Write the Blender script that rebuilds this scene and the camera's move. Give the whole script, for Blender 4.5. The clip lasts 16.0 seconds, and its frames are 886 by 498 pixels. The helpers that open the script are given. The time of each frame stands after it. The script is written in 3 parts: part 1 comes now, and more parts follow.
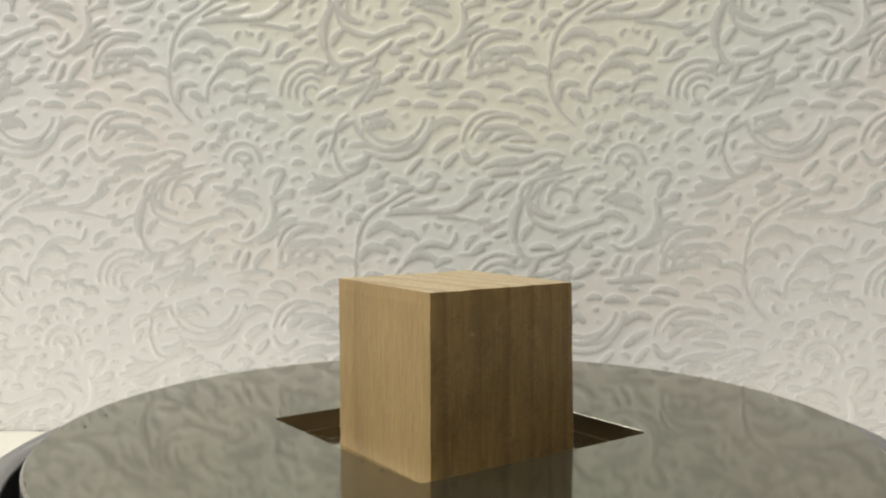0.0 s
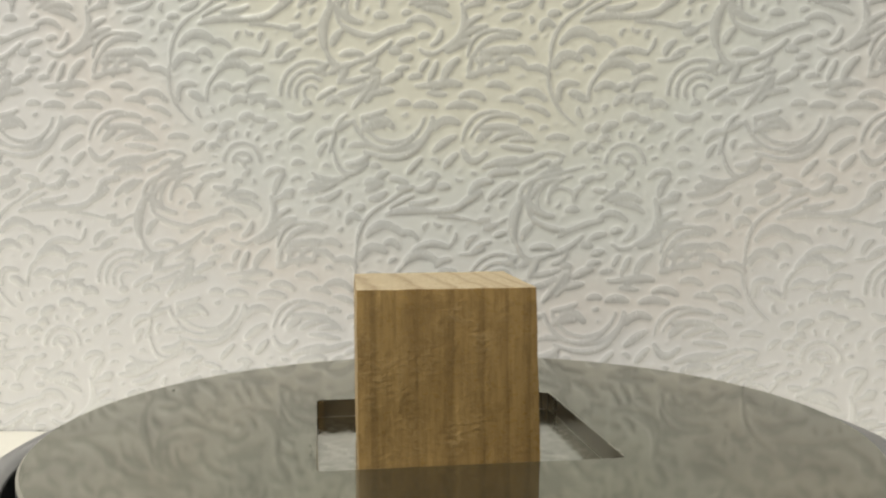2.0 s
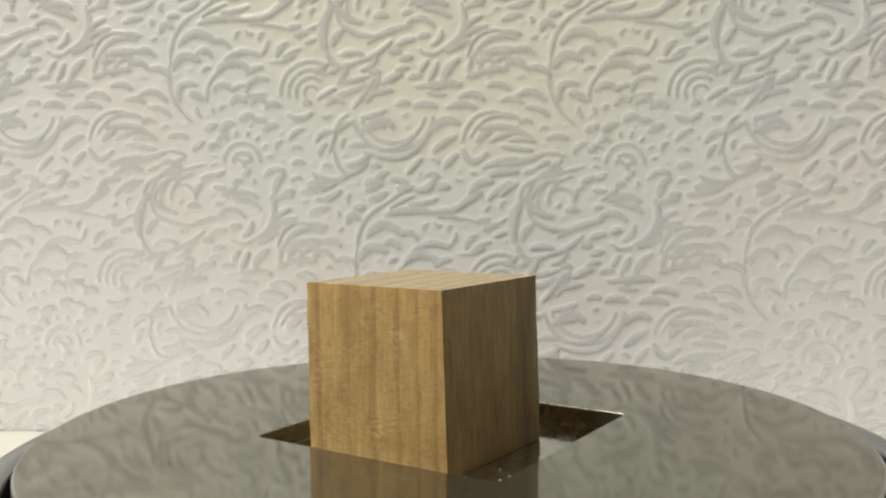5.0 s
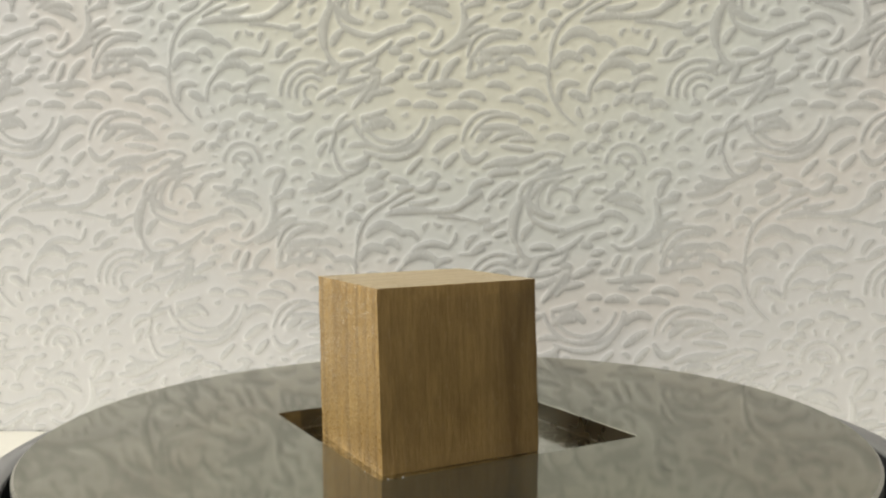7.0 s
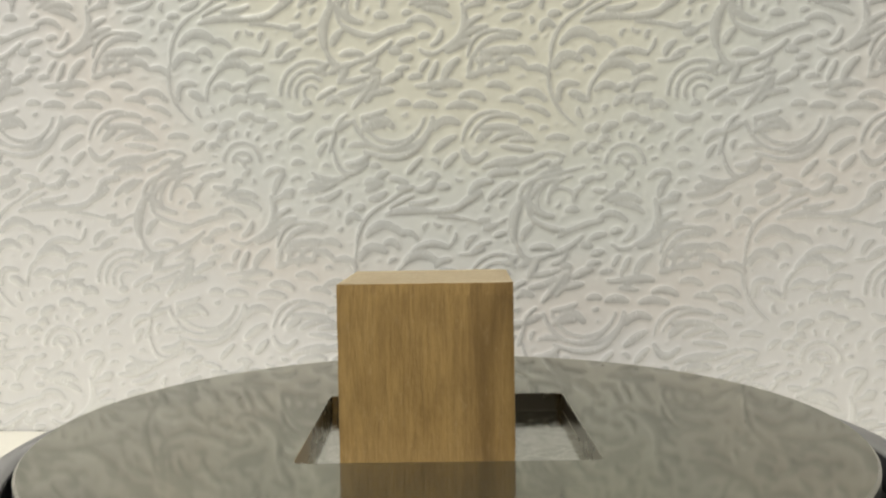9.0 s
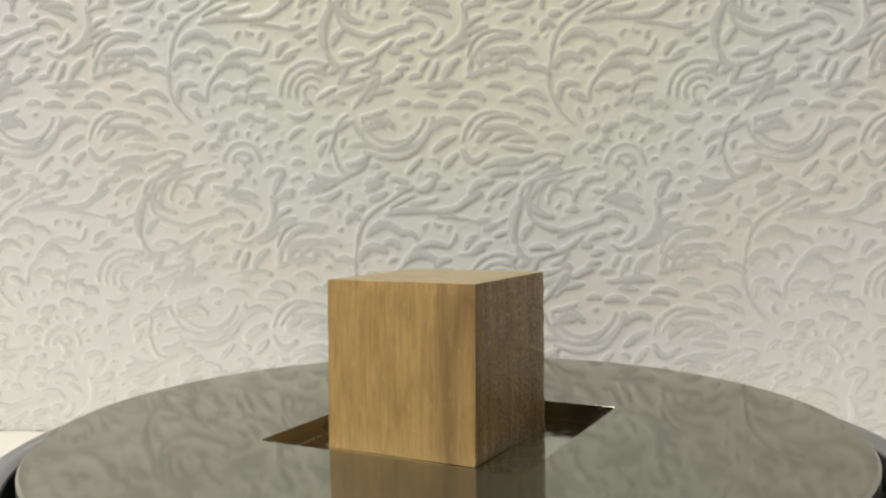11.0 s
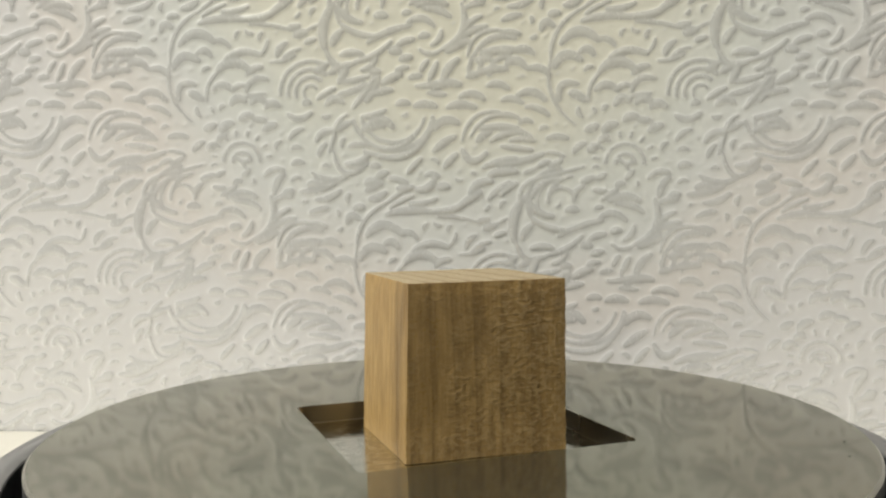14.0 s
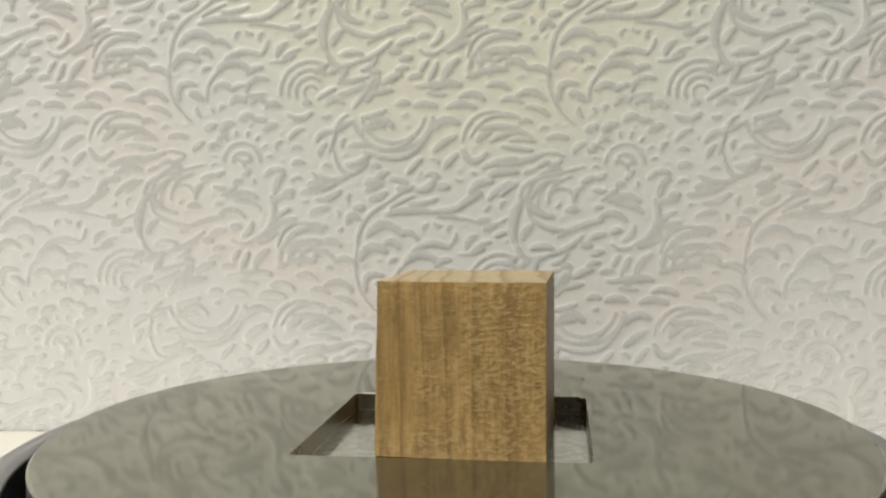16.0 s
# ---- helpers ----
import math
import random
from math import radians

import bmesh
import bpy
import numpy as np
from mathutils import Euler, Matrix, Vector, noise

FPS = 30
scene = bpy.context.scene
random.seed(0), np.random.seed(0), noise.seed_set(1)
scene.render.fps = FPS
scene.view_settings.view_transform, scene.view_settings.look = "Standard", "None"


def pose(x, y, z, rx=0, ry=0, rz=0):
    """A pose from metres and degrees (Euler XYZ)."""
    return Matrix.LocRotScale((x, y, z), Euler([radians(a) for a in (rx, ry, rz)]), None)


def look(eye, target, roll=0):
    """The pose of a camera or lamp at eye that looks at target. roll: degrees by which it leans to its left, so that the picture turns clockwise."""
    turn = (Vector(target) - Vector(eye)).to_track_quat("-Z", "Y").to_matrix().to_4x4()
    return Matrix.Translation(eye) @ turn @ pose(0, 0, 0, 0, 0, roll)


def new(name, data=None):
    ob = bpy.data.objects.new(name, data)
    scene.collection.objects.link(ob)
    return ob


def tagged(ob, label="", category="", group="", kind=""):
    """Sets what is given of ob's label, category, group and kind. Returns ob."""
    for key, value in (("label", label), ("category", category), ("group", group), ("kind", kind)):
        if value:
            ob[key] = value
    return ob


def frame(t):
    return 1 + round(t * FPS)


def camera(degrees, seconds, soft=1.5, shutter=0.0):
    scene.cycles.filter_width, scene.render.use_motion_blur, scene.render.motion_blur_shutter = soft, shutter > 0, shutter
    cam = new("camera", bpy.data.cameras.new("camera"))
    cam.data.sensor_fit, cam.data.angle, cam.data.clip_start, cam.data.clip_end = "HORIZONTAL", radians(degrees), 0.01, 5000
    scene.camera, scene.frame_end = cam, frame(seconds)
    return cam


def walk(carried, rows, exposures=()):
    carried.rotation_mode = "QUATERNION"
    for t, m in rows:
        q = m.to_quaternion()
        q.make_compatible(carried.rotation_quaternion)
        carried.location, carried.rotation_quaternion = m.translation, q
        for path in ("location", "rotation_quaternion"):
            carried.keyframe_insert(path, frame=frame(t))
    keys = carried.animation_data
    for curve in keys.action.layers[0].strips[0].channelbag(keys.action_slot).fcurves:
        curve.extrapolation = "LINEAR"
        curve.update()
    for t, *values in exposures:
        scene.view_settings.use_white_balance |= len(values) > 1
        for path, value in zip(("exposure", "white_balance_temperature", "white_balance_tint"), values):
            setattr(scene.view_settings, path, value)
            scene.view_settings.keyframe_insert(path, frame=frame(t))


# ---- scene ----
U = 0.041            # side of the square hole in the platter, metres
TOP = 0.690 * U      # height of the platter's top above the table

# ---- camera: stands still on the table before the turntable ----
cam = camera(52.110, 16.0, soft=2.2, shutter=0.5)
CAM_POSE = (Matrix.Translation((-0.0328 * U, -3.3769 * U, TOP + 0.8412 * U))
            @ pose(0, 0, 0, 86.922, 0, 0) @ pose(0, 0, 0, 0, 0, -0.415))
walk(cam, [(0.0, CAM_POSE), (16.0, CAM_POSE)], exposures=[(0.0, 0.0, 6500, 10), (16.0, 0.0, 6500, 10)])

# ---- light: a closed room with two added, unseen ceiling lamps behind and above the camera ----
world = bpy.data.worlds.new("world")
world.use_nodes = True
world.node_tree.nodes["Background"].inputs[0].default_value = (0.02, 0.02, 0.02, 1)
scene.world = world

WALL_Y = 2.43 * U
WALL_SKEW = -0.08      # the wall stands a little nearer towards the right


def area_lamp(name, eye, target, size, watts, colour):
    data = bpy.data.lights.new(name, "AREA")
    data.shape, data.size, data.energy, data.color = "DISK", size, watts, colour
    ob = new(name, data)
    ob.matrix_world = look(eye, target)
    return ob


# Unseen lamps: the first placed from the cube's shading, the second added fill
LAMP_A = (-0.90, -0.515, 1.635)
FILL_LAMP = (0.75, -1.55, 1.65)
area_lamp("lamp_light", LAMP_A, (0.0, 0.0, 0.0), 0.53, 61.0, (1.0, 0.97, 0.872))
area_lamp("lamp_light", FILL_LAMP, (0.0, 0.0, 0.0), 0.26, 0.25, (0.92, 0.96, 1.0))


# ---- materials ----
class Nodes:
    """A node material under construction."""

    def __init__(self, name):
        self.mat = bpy.data.materials.new(name)
        self.mat.use_nodes = True
        self.tree = self.mat.node_tree
        self.bsdf = self.tree.nodes["Principled BSDF"]

    def add(self, kind, **props):
        n = self.tree.nodes.new(kind)
        for key, value in props.items():
            n.inputs[key.replace("_", " ")].default_value = value
        return n

    def link(self, a, b):
        self.tree.links.new(a, b)

    def coords(self, scale=(1, 1, 1), turn=(0, 0, 0)):
        tc = self.add("ShaderNodeTexCoord")
        mp = self.add("ShaderNodeMapping")
        mp.inputs["Scale"].default_value = scale
        mp.inputs["Rotation"].default_value = [radians(a) for a in turn]
        self.link(tc.outputs["Object"], mp.inputs["Vector"])
        return mp.outputs["Vector"]

    def noise(self, vector, scale, detail=3.0, rough=0.55, distortion=0.0):
        n = self.add("ShaderNodeTexNoise", Scale=scale, Detail=detail, Roughness=rough, Distortion=distortion)
        self.link(vector, n.inputs["Vector"])
        return n.outputs["Fac"]

    def ramp(self, fac, *stops):
        n = self.add("ShaderNodeValToRGB")
        els = n.color_ramp.elements
        while len(els) < len(stops):
            els.new(0.5)
        for el, (pos, col) in zip(els, stops):
            el.position = pos
            el.color = (*col, 1) if isinstance(col, tuple) else (col, col, col, 1)
        self.link(fac, n.inputs["Fac"])
        return n.outputs["Color"]

    def math(self, op, a, b):
        n = self.add("ShaderNodeMath")
        n.operation = op
        for i, v in enumerate((a, b)):
            if isinstance(v, (int, float)):
                n.inputs[i].default_value = v
            else:
                self.link(v, n.inputs[i])
        return n.outputs[0]

    def mix(self, fac, a, b, blend="MIX"):
        n = self.add("ShaderNodeMix")
        n.data_type, n.blend_type = "RGBA", blend
        for sock, v in ((n.inputs[0], fac), (n.inputs[6], a), (n.inputs[7], b)):
            if isinstance(v, tuple):
                sock.default_value = (*v, 1)
            elif isinstance(v, (int, float)):
                sock.default_value = v
            else:
                self.link(v, sock)
        return n.outputs[2]

    def bump(self, height, strength, distance, normal=None):
        n = self.add("ShaderNodeBump", Strength=strength, Distance=distance)
        self.link(height, n.inputs["Height"])
        if normal is not None:
            self.link(normal, n.inputs["Normal"])
        return n.outputs["Normal"]

    def done(self, **inputs):
        for key, v in inputs.items():
            sock = self.bsdf.inputs[key.replace("_", " ")]
            if isinstance(v, tuple):
                sock.default_value = (*v, 1)
            elif isinstance(v, (int, float)):
                sock.default_value = v
            else:
                self.link(v, sock)
        return self.mat


def mat_wallpaper():
    """Matt paper ground, raised leaves with a pearl coating; wide soft rings of sheen are painted into the colour."""
    n = Nodes("embossed_wallpaper")
    co = n.coords()
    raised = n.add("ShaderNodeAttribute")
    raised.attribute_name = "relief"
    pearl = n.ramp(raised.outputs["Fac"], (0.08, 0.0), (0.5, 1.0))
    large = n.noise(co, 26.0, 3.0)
    grain = n.noise(n.coords((2600, 2600, 1500), (0, 6, 0)), 1.0, 3.0, 0.6)
    # Iridescent sheen painted as base colour, in rings round a fixed point
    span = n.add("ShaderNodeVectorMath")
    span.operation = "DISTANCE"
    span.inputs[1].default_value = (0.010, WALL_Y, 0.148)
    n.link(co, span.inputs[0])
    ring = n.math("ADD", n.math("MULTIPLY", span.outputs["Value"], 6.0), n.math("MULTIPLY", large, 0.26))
    sheen_tint = n.ramp(ring, (0.30, (0.785, 0.775, 0.675)), (0.50, (0.785, 0.778, 0.69)), (0.62, (0.745, 0.765, 0.735)), (0.72, (0.755, 0.77, 0.765)), (0.83, (0.785, 0.755, 0.735)), (0.93, (0.765, 0.76, 0.768)))
    # Raised leaves: a bluer grey painted in for their sheen
    sheen = n.mix(0.5, sheen_tint, (0.76, 0.775, 0.785))
    col = n.mix(pearl, sheen_tint, sheen)
    rough = n.math("ADD", n.ramp(grain, (0.3, 0.36), (0.7, 0.46)), n.math("MULTIPLY", pearl, -0.17))
    metal = n.math("ADD", n.math("MULTIPLY", pearl, 0.20), 0.09)
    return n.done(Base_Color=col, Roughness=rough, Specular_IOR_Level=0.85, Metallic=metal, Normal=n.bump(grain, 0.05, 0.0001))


def mat_plain(name, a, b, scale, rough, bump=0.0, metal=0.0, spec=0.5):
    n = Nodes(name)
    co = n.coords()
    big = n.noise(co, scale, 4.0)
    fine = n.noise(co, scale * 14, 3.0)
    col = n.mix(big, a, b)
    kw = dict(Base_Color=col, Roughness=n.ramp(fine, (0.25, rough * 0.85), (0.75, min(1.0, rough * 1.15))), Metallic=metal,
              Specular_IOR_Level=spec)
    if bump:
        kw["Normal"] = n.bump(fine, bump, 0.0003)
    return n.done(**kw)


def mat_steel(name, base, rough, streak, cloud, bump=0.03, haze=0.0):
    """Satin steel: fine polishing marks and faint cloudy wear; haze: share of a broad, matt gloss."""
    n = Nodes(name)
    co = n.coords()
    cloudy = n.noise(co, 60.0, 4.0, 0.6)
    lines = n.noise(n.coords((250, 4200, 250), (0, 0, 24)), 1.0, 2.0)
    fine = n.noise(co, 2400.0, 2.0)
    dark = tuple(c * (1 - cloud) for c in base)
    col = n.mix(n.ramp(cloudy, (0.32, 0.0), (0.68, 1.0)), dark, base)
    r = n.math("ADD", n.math("MULTIPLY", cloudy, rough * 0.35), n.math("MULTIPLY", lines, streak))
    r = n.math("ADD", r, rough * 0.75)
    normal = n.bump(fine, bump, 0.00004)
    if haze:
        matt = n.add("ShaderNodeBsdfPrincipled", Metallic=1.0, Roughness=0.5)
        n.link(col, matt.inputs["Base Color"])
        both = n.add("ShaderNodeMixShader", Fac=haze)
        n.link(n.bsdf.outputs[0], both.inputs[1])
        n.link(matt.outputs[0], both.inputs[2])
        n.link(both.outputs[0], n.tree.nodes["Material Output"].inputs["Surface"])
    return n.done(Base_Color=col, Metallic=1.0, Roughness=r, Normal=normal)


def mat_scuffed():
    """Bright steel, polished but for whitish scuffed patches and fine scratches."""
    n = Nodes("scuffed_steel")
    co = n.coords()
    patch = n.noise(co, 620.0, 5.0, 0.7, 0.5)
    lines = n.noise(n.coords((300, 5200, 300), (0, 0, 62)), 1.0, 2.0)
    scuff = n.ramp(n.math("ADD", n.math("MULTIPLY", patch, 0.75), n.math("MULTIPLY", lines, 0.25)), (0.44, 0.0), (0.62, 1.0))
    col = n.mix(scuff, (0.48, 0.47, 0.41), (0.84, 0.83, 0.77))
    r = n.math("ADD", n.math("MULTIPLY", scuff, 0.16), 0.07)
    return n.done(Base_Color=col, Metallic=1.0, Roughness=r, Normal=n.bump(patch, 0.07, 0.0001))


def mat_wood(name, sawn, end=False):
    """Softwood with upright grain; growth rings as near-parallel sheets through the block."""
    n = Nodes(name)
    warp = n.noise(n.coords((60, 60, 16)), 1.0, 2.0)
    tc = n.add("ShaderNodeTexCoord")
    sep = n.add("ShaderNodeSeparateXYZ")
    n.link(tc.outputs["Object"], sep.inputs[0])
    # rings crowd together towards one side
    ring = n.math("ADD", n.math("MULTIPLY", sep.outputs[1], 235.0), n.math("MULTIPLY", sep.outputs[0], -52.0))
    ring = n.math("ADD", ring, n.math("MULTIPLY", n.math("MULTIPLY", sep.outputs[1], sep.outputs[1]), 3800.0))
    ring = n.math("ADD", ring, n.math("MULTIPLY", n.math("POWER", n.math("ADD", sep.outputs[0], 0.03), 2.0), 420.0))
    ring = n.math("ADD", ring, n.math("MULTIPLY", warp, 0.9))
    saw = n.math("FRACT", n.math("ADD", ring, 0.16), 0)
    if end:
        band = n.ramp(saw, (0.0, 0.35), (0.12, 0.0), (0.7, 0.12), (0.93, 1.0))
    else:
        band = n.ramp(saw, (0.0, 0.08), (0.55 if sawn else 0.70, 0.1), (0.88, 1.0), (0.96, 0.1))
    fibre = n.noise(n.coords((1700, 1700, 120)), 1.0, 4.0, 0.65)
    patch = n.noise(n.coords((210, 210, 90)), 1.0, 3.0)
    blotch = n.noise(n.coords((520, 520, 300)), 1.0, 4.0, 0.65)
    if end:
        light, mid, dark, amount = (0.44, 0.365, 0.235), (0.385, 0.30, 0.178), (0.21, 0.135, 0.06), 0.7
    else:
        light, mid, dark, amount = (0.452, 0.296, 0.112), (0.352, 0.223, 0.079), (0.162, 0.097, 0.033), (0.55 if sawn else 0.75)
    col = n.mix(n.ramp(patch, (0.32, 0.0), (0.68, 1.0)), mid, light)
    col = n.mix(n.math("MULTIPLY", band, amount), col, dark)
    col = n.mix(n.ramp(fibre, (0.36, 0.42), (0.60, 0.0)), col, dark)
    if sawn:
        # torn fibres: small pale lumps, thick on the one sawn side and sparse on the other
        chips = n.noise(n.coords((1000, 1000, 1700)), 1.0, 2.0, 0.5)
        region = n.noise(n.coords((150, 150, 110)), 1.0, 2.0)
        torn = n.math("LESS_THAN", sep.outputs[0], 0.0)
        lean = n.math("ADD", n.math("MULTIPLY", sep.outputs[1], -11.0), n.math("MULTIPLY", sep.outputs[2], -5.0))
        region = n.math("ADD", region, n.math("SUBTRACT", n.math("MULTIPLY", torn, n.math("ADD", lean, 0.26)), 0.09))
        flake = n.math("MULTIPLY", n.ramp(chips, (0.48, 0.0), (0.62, 1.0)), n.ramp(region, (0.36, 0.05), (0.70, 0.42)))
        col = n.mix(flake, col, (0.60, 0.455, 0.25))
        col = n.mix(n.ramp(blotch, (0.30, 0.5), (0.50, 0.0)), col, dark)
        height = n.math("ADD", n.math("MULTIPLY", n.math("MULTIPLY", chips, n.ramp(region, (0.40, 0.25), (0.70, 1.0))), 1.5), n.math("MULTIPLY", fibre, 0.35))
        normal = n.bump(height, 0.5, 0.0003)
        rough = n.ramp(chips, (0.4, 0.6), (0.62, 0.22))
    elif end:
        # cut fibres all lean the same way
        step = n.math("ADD", n.math("MULTIPLY", sep.outputs[0], 1320.0), n.math("MULTIPLY", sep.outputs[1], 1500.0))
        step = n.math("FRACT", n.math("ADD", step, n.math("MULTIPLY", blotch, 1.5)), 0)
        normal = n.bump(n.math("ADD", step, n.math("MULTIPLY", fibre, 0.3)), 1.0, 0.00011)
        rough = n.ramp(fibre, (0.3, 0.55), (0.7, 0.40))
    else:
        col = n.mix(n.ramp(blotch, (0.34, 0.22), (0.52, 0.0)), col, dark)
        fleck = n.noise(n.coords((1300, 1300, 520)), 1.0, 3.0, 0.6)
        col = n.mix(n.ramp(fleck, (0.60, 0.0), (0.76, 0.22)), col, (0.60, 0.45, 0.25))
        # one planed side is mixed darker and greyer
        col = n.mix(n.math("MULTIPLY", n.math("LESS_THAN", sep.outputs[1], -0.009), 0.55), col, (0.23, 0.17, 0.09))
        # a strip of darker heartwood along one edge, widening upwards
        strip = n.math("ADD", n.math("MULTIPLY", sep.outputs[0], -1.0), n.math("MULTIPLY", sep.outputs[2], 0.055))
        strip = n.math("ADD", strip, n.math("MULTIPLY", warp, 0.0012))
        strip = n.math("MULTIPLY", n.ramp(n.math("MULTIPLY", strip, 50.0), (0.415, 0.0), (0.428, 1.0), (0.62, 0.5)), n.math("GREATER_THAN", sep.outputs[1], 0.009))
        veins = n.noise(n.coords((900, 900, 22)), 1.0, 2.0)
        col = n.mix(n.math("MULTIPLY", strip, n.ramp(veins, (0.35, 0.7), (0.62, 0.25))), col, dark)
        normal = n.bump(n.math("ADD", fibre, fleck), 0.5, 0.0002)
        rough = n.ramp(fibre, (0.3, 0.62), (0.7, 0.42))
    return n.done(Base_Color=col, Roughness=rough, Specular_IOR_Level=0.45, Normal=normal)


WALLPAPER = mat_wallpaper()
PLASTER = mat_plain("painted_plaster", (0.17, 0.165, 0.155), (0.22, 0.215, 0.205), 3.0, 0.8, 0.2)
FLOORING = mat_plain("floor_covering", (0.10, 0.075, 0.05), (0.16, 0.12, 0.09), 5.0, 0.5, 0.1)
TABLE = mat_plain("cream_tabletop", (0.57, 0.55, 0.49), (0.61, 0.59, 0.53), 30.0, 0.45, 0.1)
STEEL = mat_steel("satin_steel", (0.372, 0.365, 0.293), 0.056, 0.016, 0.24, 0.0, 0.2)
BARE = mat_scuffed()
CUT = mat_steel("cut_edge_steel", (0.27, 0.25, 0.20), 0.30, 0.0, 0.2)
BRIGHT_EDGE = mat_steel("bright_edge_steel", (0.52, 0.50, 0.43), 0.30, 0.0, 0.3)
ALUMINIUM = mat_steel("grey_aluminium", (0.37, 0.37, 0.38), 0.34, 0.03, 0.05)
BLACK = mat_plain("matt_black", (0.012, 0.012, 0.013), (0.02, 0.02, 0.022), 80.0, 0.55, 0.1)
DUST = mat_plain("dark_dust", (0.03, 0.028, 0.025), (0.06, 0.055, 0.05), 900.0, 0.8)
LINT = mat_plain("pale_lint", (0.32, 0.31, 0.28), (0.45, 0.43, 0.4), 900.0, 0.6)
SAWN = mat_wood("sawn_wood", True)
PLANED = mat_wood("planed_wood", False)
ENDGRAIN = mat_wood("end_grain_wood", False, True)


# ---- building helpers ----
def part(name, bm, material, parent=None, label="", smooth=False):
    me = bpy.data.meshes.new(name)
    bm.to_mesh(me)
    bm.free()
    for m in material if isinstance(material, (list, tuple)) else [material]:
        me.materials.append(m)
    if smooth:
        for p in me.polygons:
            p.use_smooth = True
    ob = new(name, me)
    if parent is not None:
        ob.parent = parent
    return tagged(ob, label)


def box(x0, x1, y0, y1, z0, z1, bevel=0.0):
    bm = bmesh.new()
    m = Matrix.Translation(((x0 + x1) / 2, (y0 + y1) / 2, (z0 + z1) / 2)) @ Matrix.Diagonal((x1 - x0, y1 - y0, z1 - z0, 1))
    bmesh.ops.create_cube(bm, size=1, matrix=m)
    if bevel:
        bmesh.ops.bevel(bm, geom=bm.edges[:], offset=bevel, segments=2, affect="EDGES", profile=0.5)
    return bm


def lathe(profile, n=160, close=False):
    """Turns a profile of (radius, height) round the z axis."""
    bm = bmesh.new()
    rows = []
    for r, z in profile:
        if r < 1e-9:
            rows.append([bm.verts.new((0, 0, z))])
        else:
            rows.append([bm.verts.new((r * math.cos(2 * math.pi * i / n), r * math.sin(2 * math.pi * i / n), z)) for i in range(n)])
    pairs = list(zip(rows, rows[1:] + ([rows[0]] if close else [])))
    if not close:
        pairs = pairs[:len(rows) - 1]
    for a, b in pairs:
        for i in range(n):
            j = (i + 1) % n
            if len(a) == 1:
                bm.faces.new((a[0], b[i], b[j]))
            elif len(b) == 1:
                bm.faces.new((a[i], a[j], b[0]))
            else:
                bm.faces.new((a[i], a[j], b[j], b[i]))
    bmesh.ops.recalc_face_normals(bm, faces=bm.faces[:])
    return bm


# ---- the room ----
X0, X1, Y0, FLOOR_Z, CEIL_Z = -1.7, 1.7, -2.4, -0.75, 1.78
tagged(part("floor", box(X0 - 0.1, X1 + 0.1, Y0 - 0.1, WALL_Y + 0.3, FLOOR_Z - 0.1, FLOOR_Z), FLOORING), "brown floor covering of the room", "floor", kind="structure")
tagged(part("ceiling", box(X0 - 0.1, X1 + 0.1, Y0 - 0.1, WALL_Y + 0.3, CEIL_Z, CEIL_Z + 0.1), PLASTER), "plain grey ceiling", "ceiling", kind="structure")
tagged(part("wall_west", box(X0 - 0.1, X0, Y0, WALL_Y + 0.25, FLOOR_Z, CEIL_Z), PLASTER), "plain grey side wall", "wall", kind="structure")
tagged(part("wall_east", box(X1, X1 + 0.1, Y0, WALL_Y + 0.25, FLOOR_Z, CEIL_Z), PLASTER), "plain grey side wall", "wall", kind="structure")
tagged(part("wall_south", box(X0 - 0.1, X1 + 0.1, Y0 - 0.1, Y0, FLOOR_Z, CEIL_Z), PLASTER), "plain grey rear wall", "wall", kind="structure")


# ---- papered wall: one ornament, repeated with a half drop, pressed into the paper ----
# leaves and stems of the ornament, in hundredths of the repeat: foot (u, v), length, heading, bend, half width
BRANCH = [
    (5.9, 17.3, 17.7, 112, 0.32, 0.67), (-0.7, 33.7, 15.0, 60, 0.31, 0.74), (6.9, 46.6, 6.6, 36, 0.02, 0.67),
    (2.0, 38.1, 9.2, 5, 0.55, 1.34), (0.4, 31.9, 6.8, 18, 0.64, 1.34), (1.8, 23.5, 6.1, 43, 0.82, 0.97),
    (4.5, 25.5, 3.8, -28, 0.14, 1.19), (7.2, 43.7, 12.2, 4, 0.12, 1.04), (8.0, 45.5, 7.0, 27, 0.07, 0.74),
    (19.0, 44.9, 9.3, 13, -0.21, 0.97), (20.5, 43.3, 11.7, -8, 0.1, 0.67), (10.7, 38.7, 4.9, -14, 0.4, 0.97),
    (6.8, 36.0, 3.6, -14, 0.57, 1.11), (14.4, 34.6, 9.1, 5, 0.26, 0.97),
]
PLUME = [
    (12.1, 31.1, 8.0, 6, 0.48, 1.34), (9.2, 23.0, 10.1, 62, 0.34, 0.67), (11.0, 26.2, 4.9, 3, 0.48, 1.11),
    (16.2, 25.8, 3.3, 29, 0.38, 0.82), (19.9, 25.9, 6.3, 30, 0.5, 0.97), (20.2, 30.2, 4.3, 28, 0.25, 0.97),
    (19.3, 24.3, 5.7, 10, 0.08, 0.74), (15.9, 22.4, 3.6, 14, 0.7, 1.11), (21.2, 22.8, 3.5, 7, 0.62, 1.11),
    (25.0, 21.6, 3.5, 7, 0.54, 1.11), (23.8, 35.5, 4.1, 64, -0.18, 0.67), (28.1, 35.0, 4.3, 54, 0.28, 0.97),
    (29.6, 34.2, 5.5, 29, 0.21, 0.74), (26.3, 33.6, 6.8, 14, -0.19, 0.67),
]
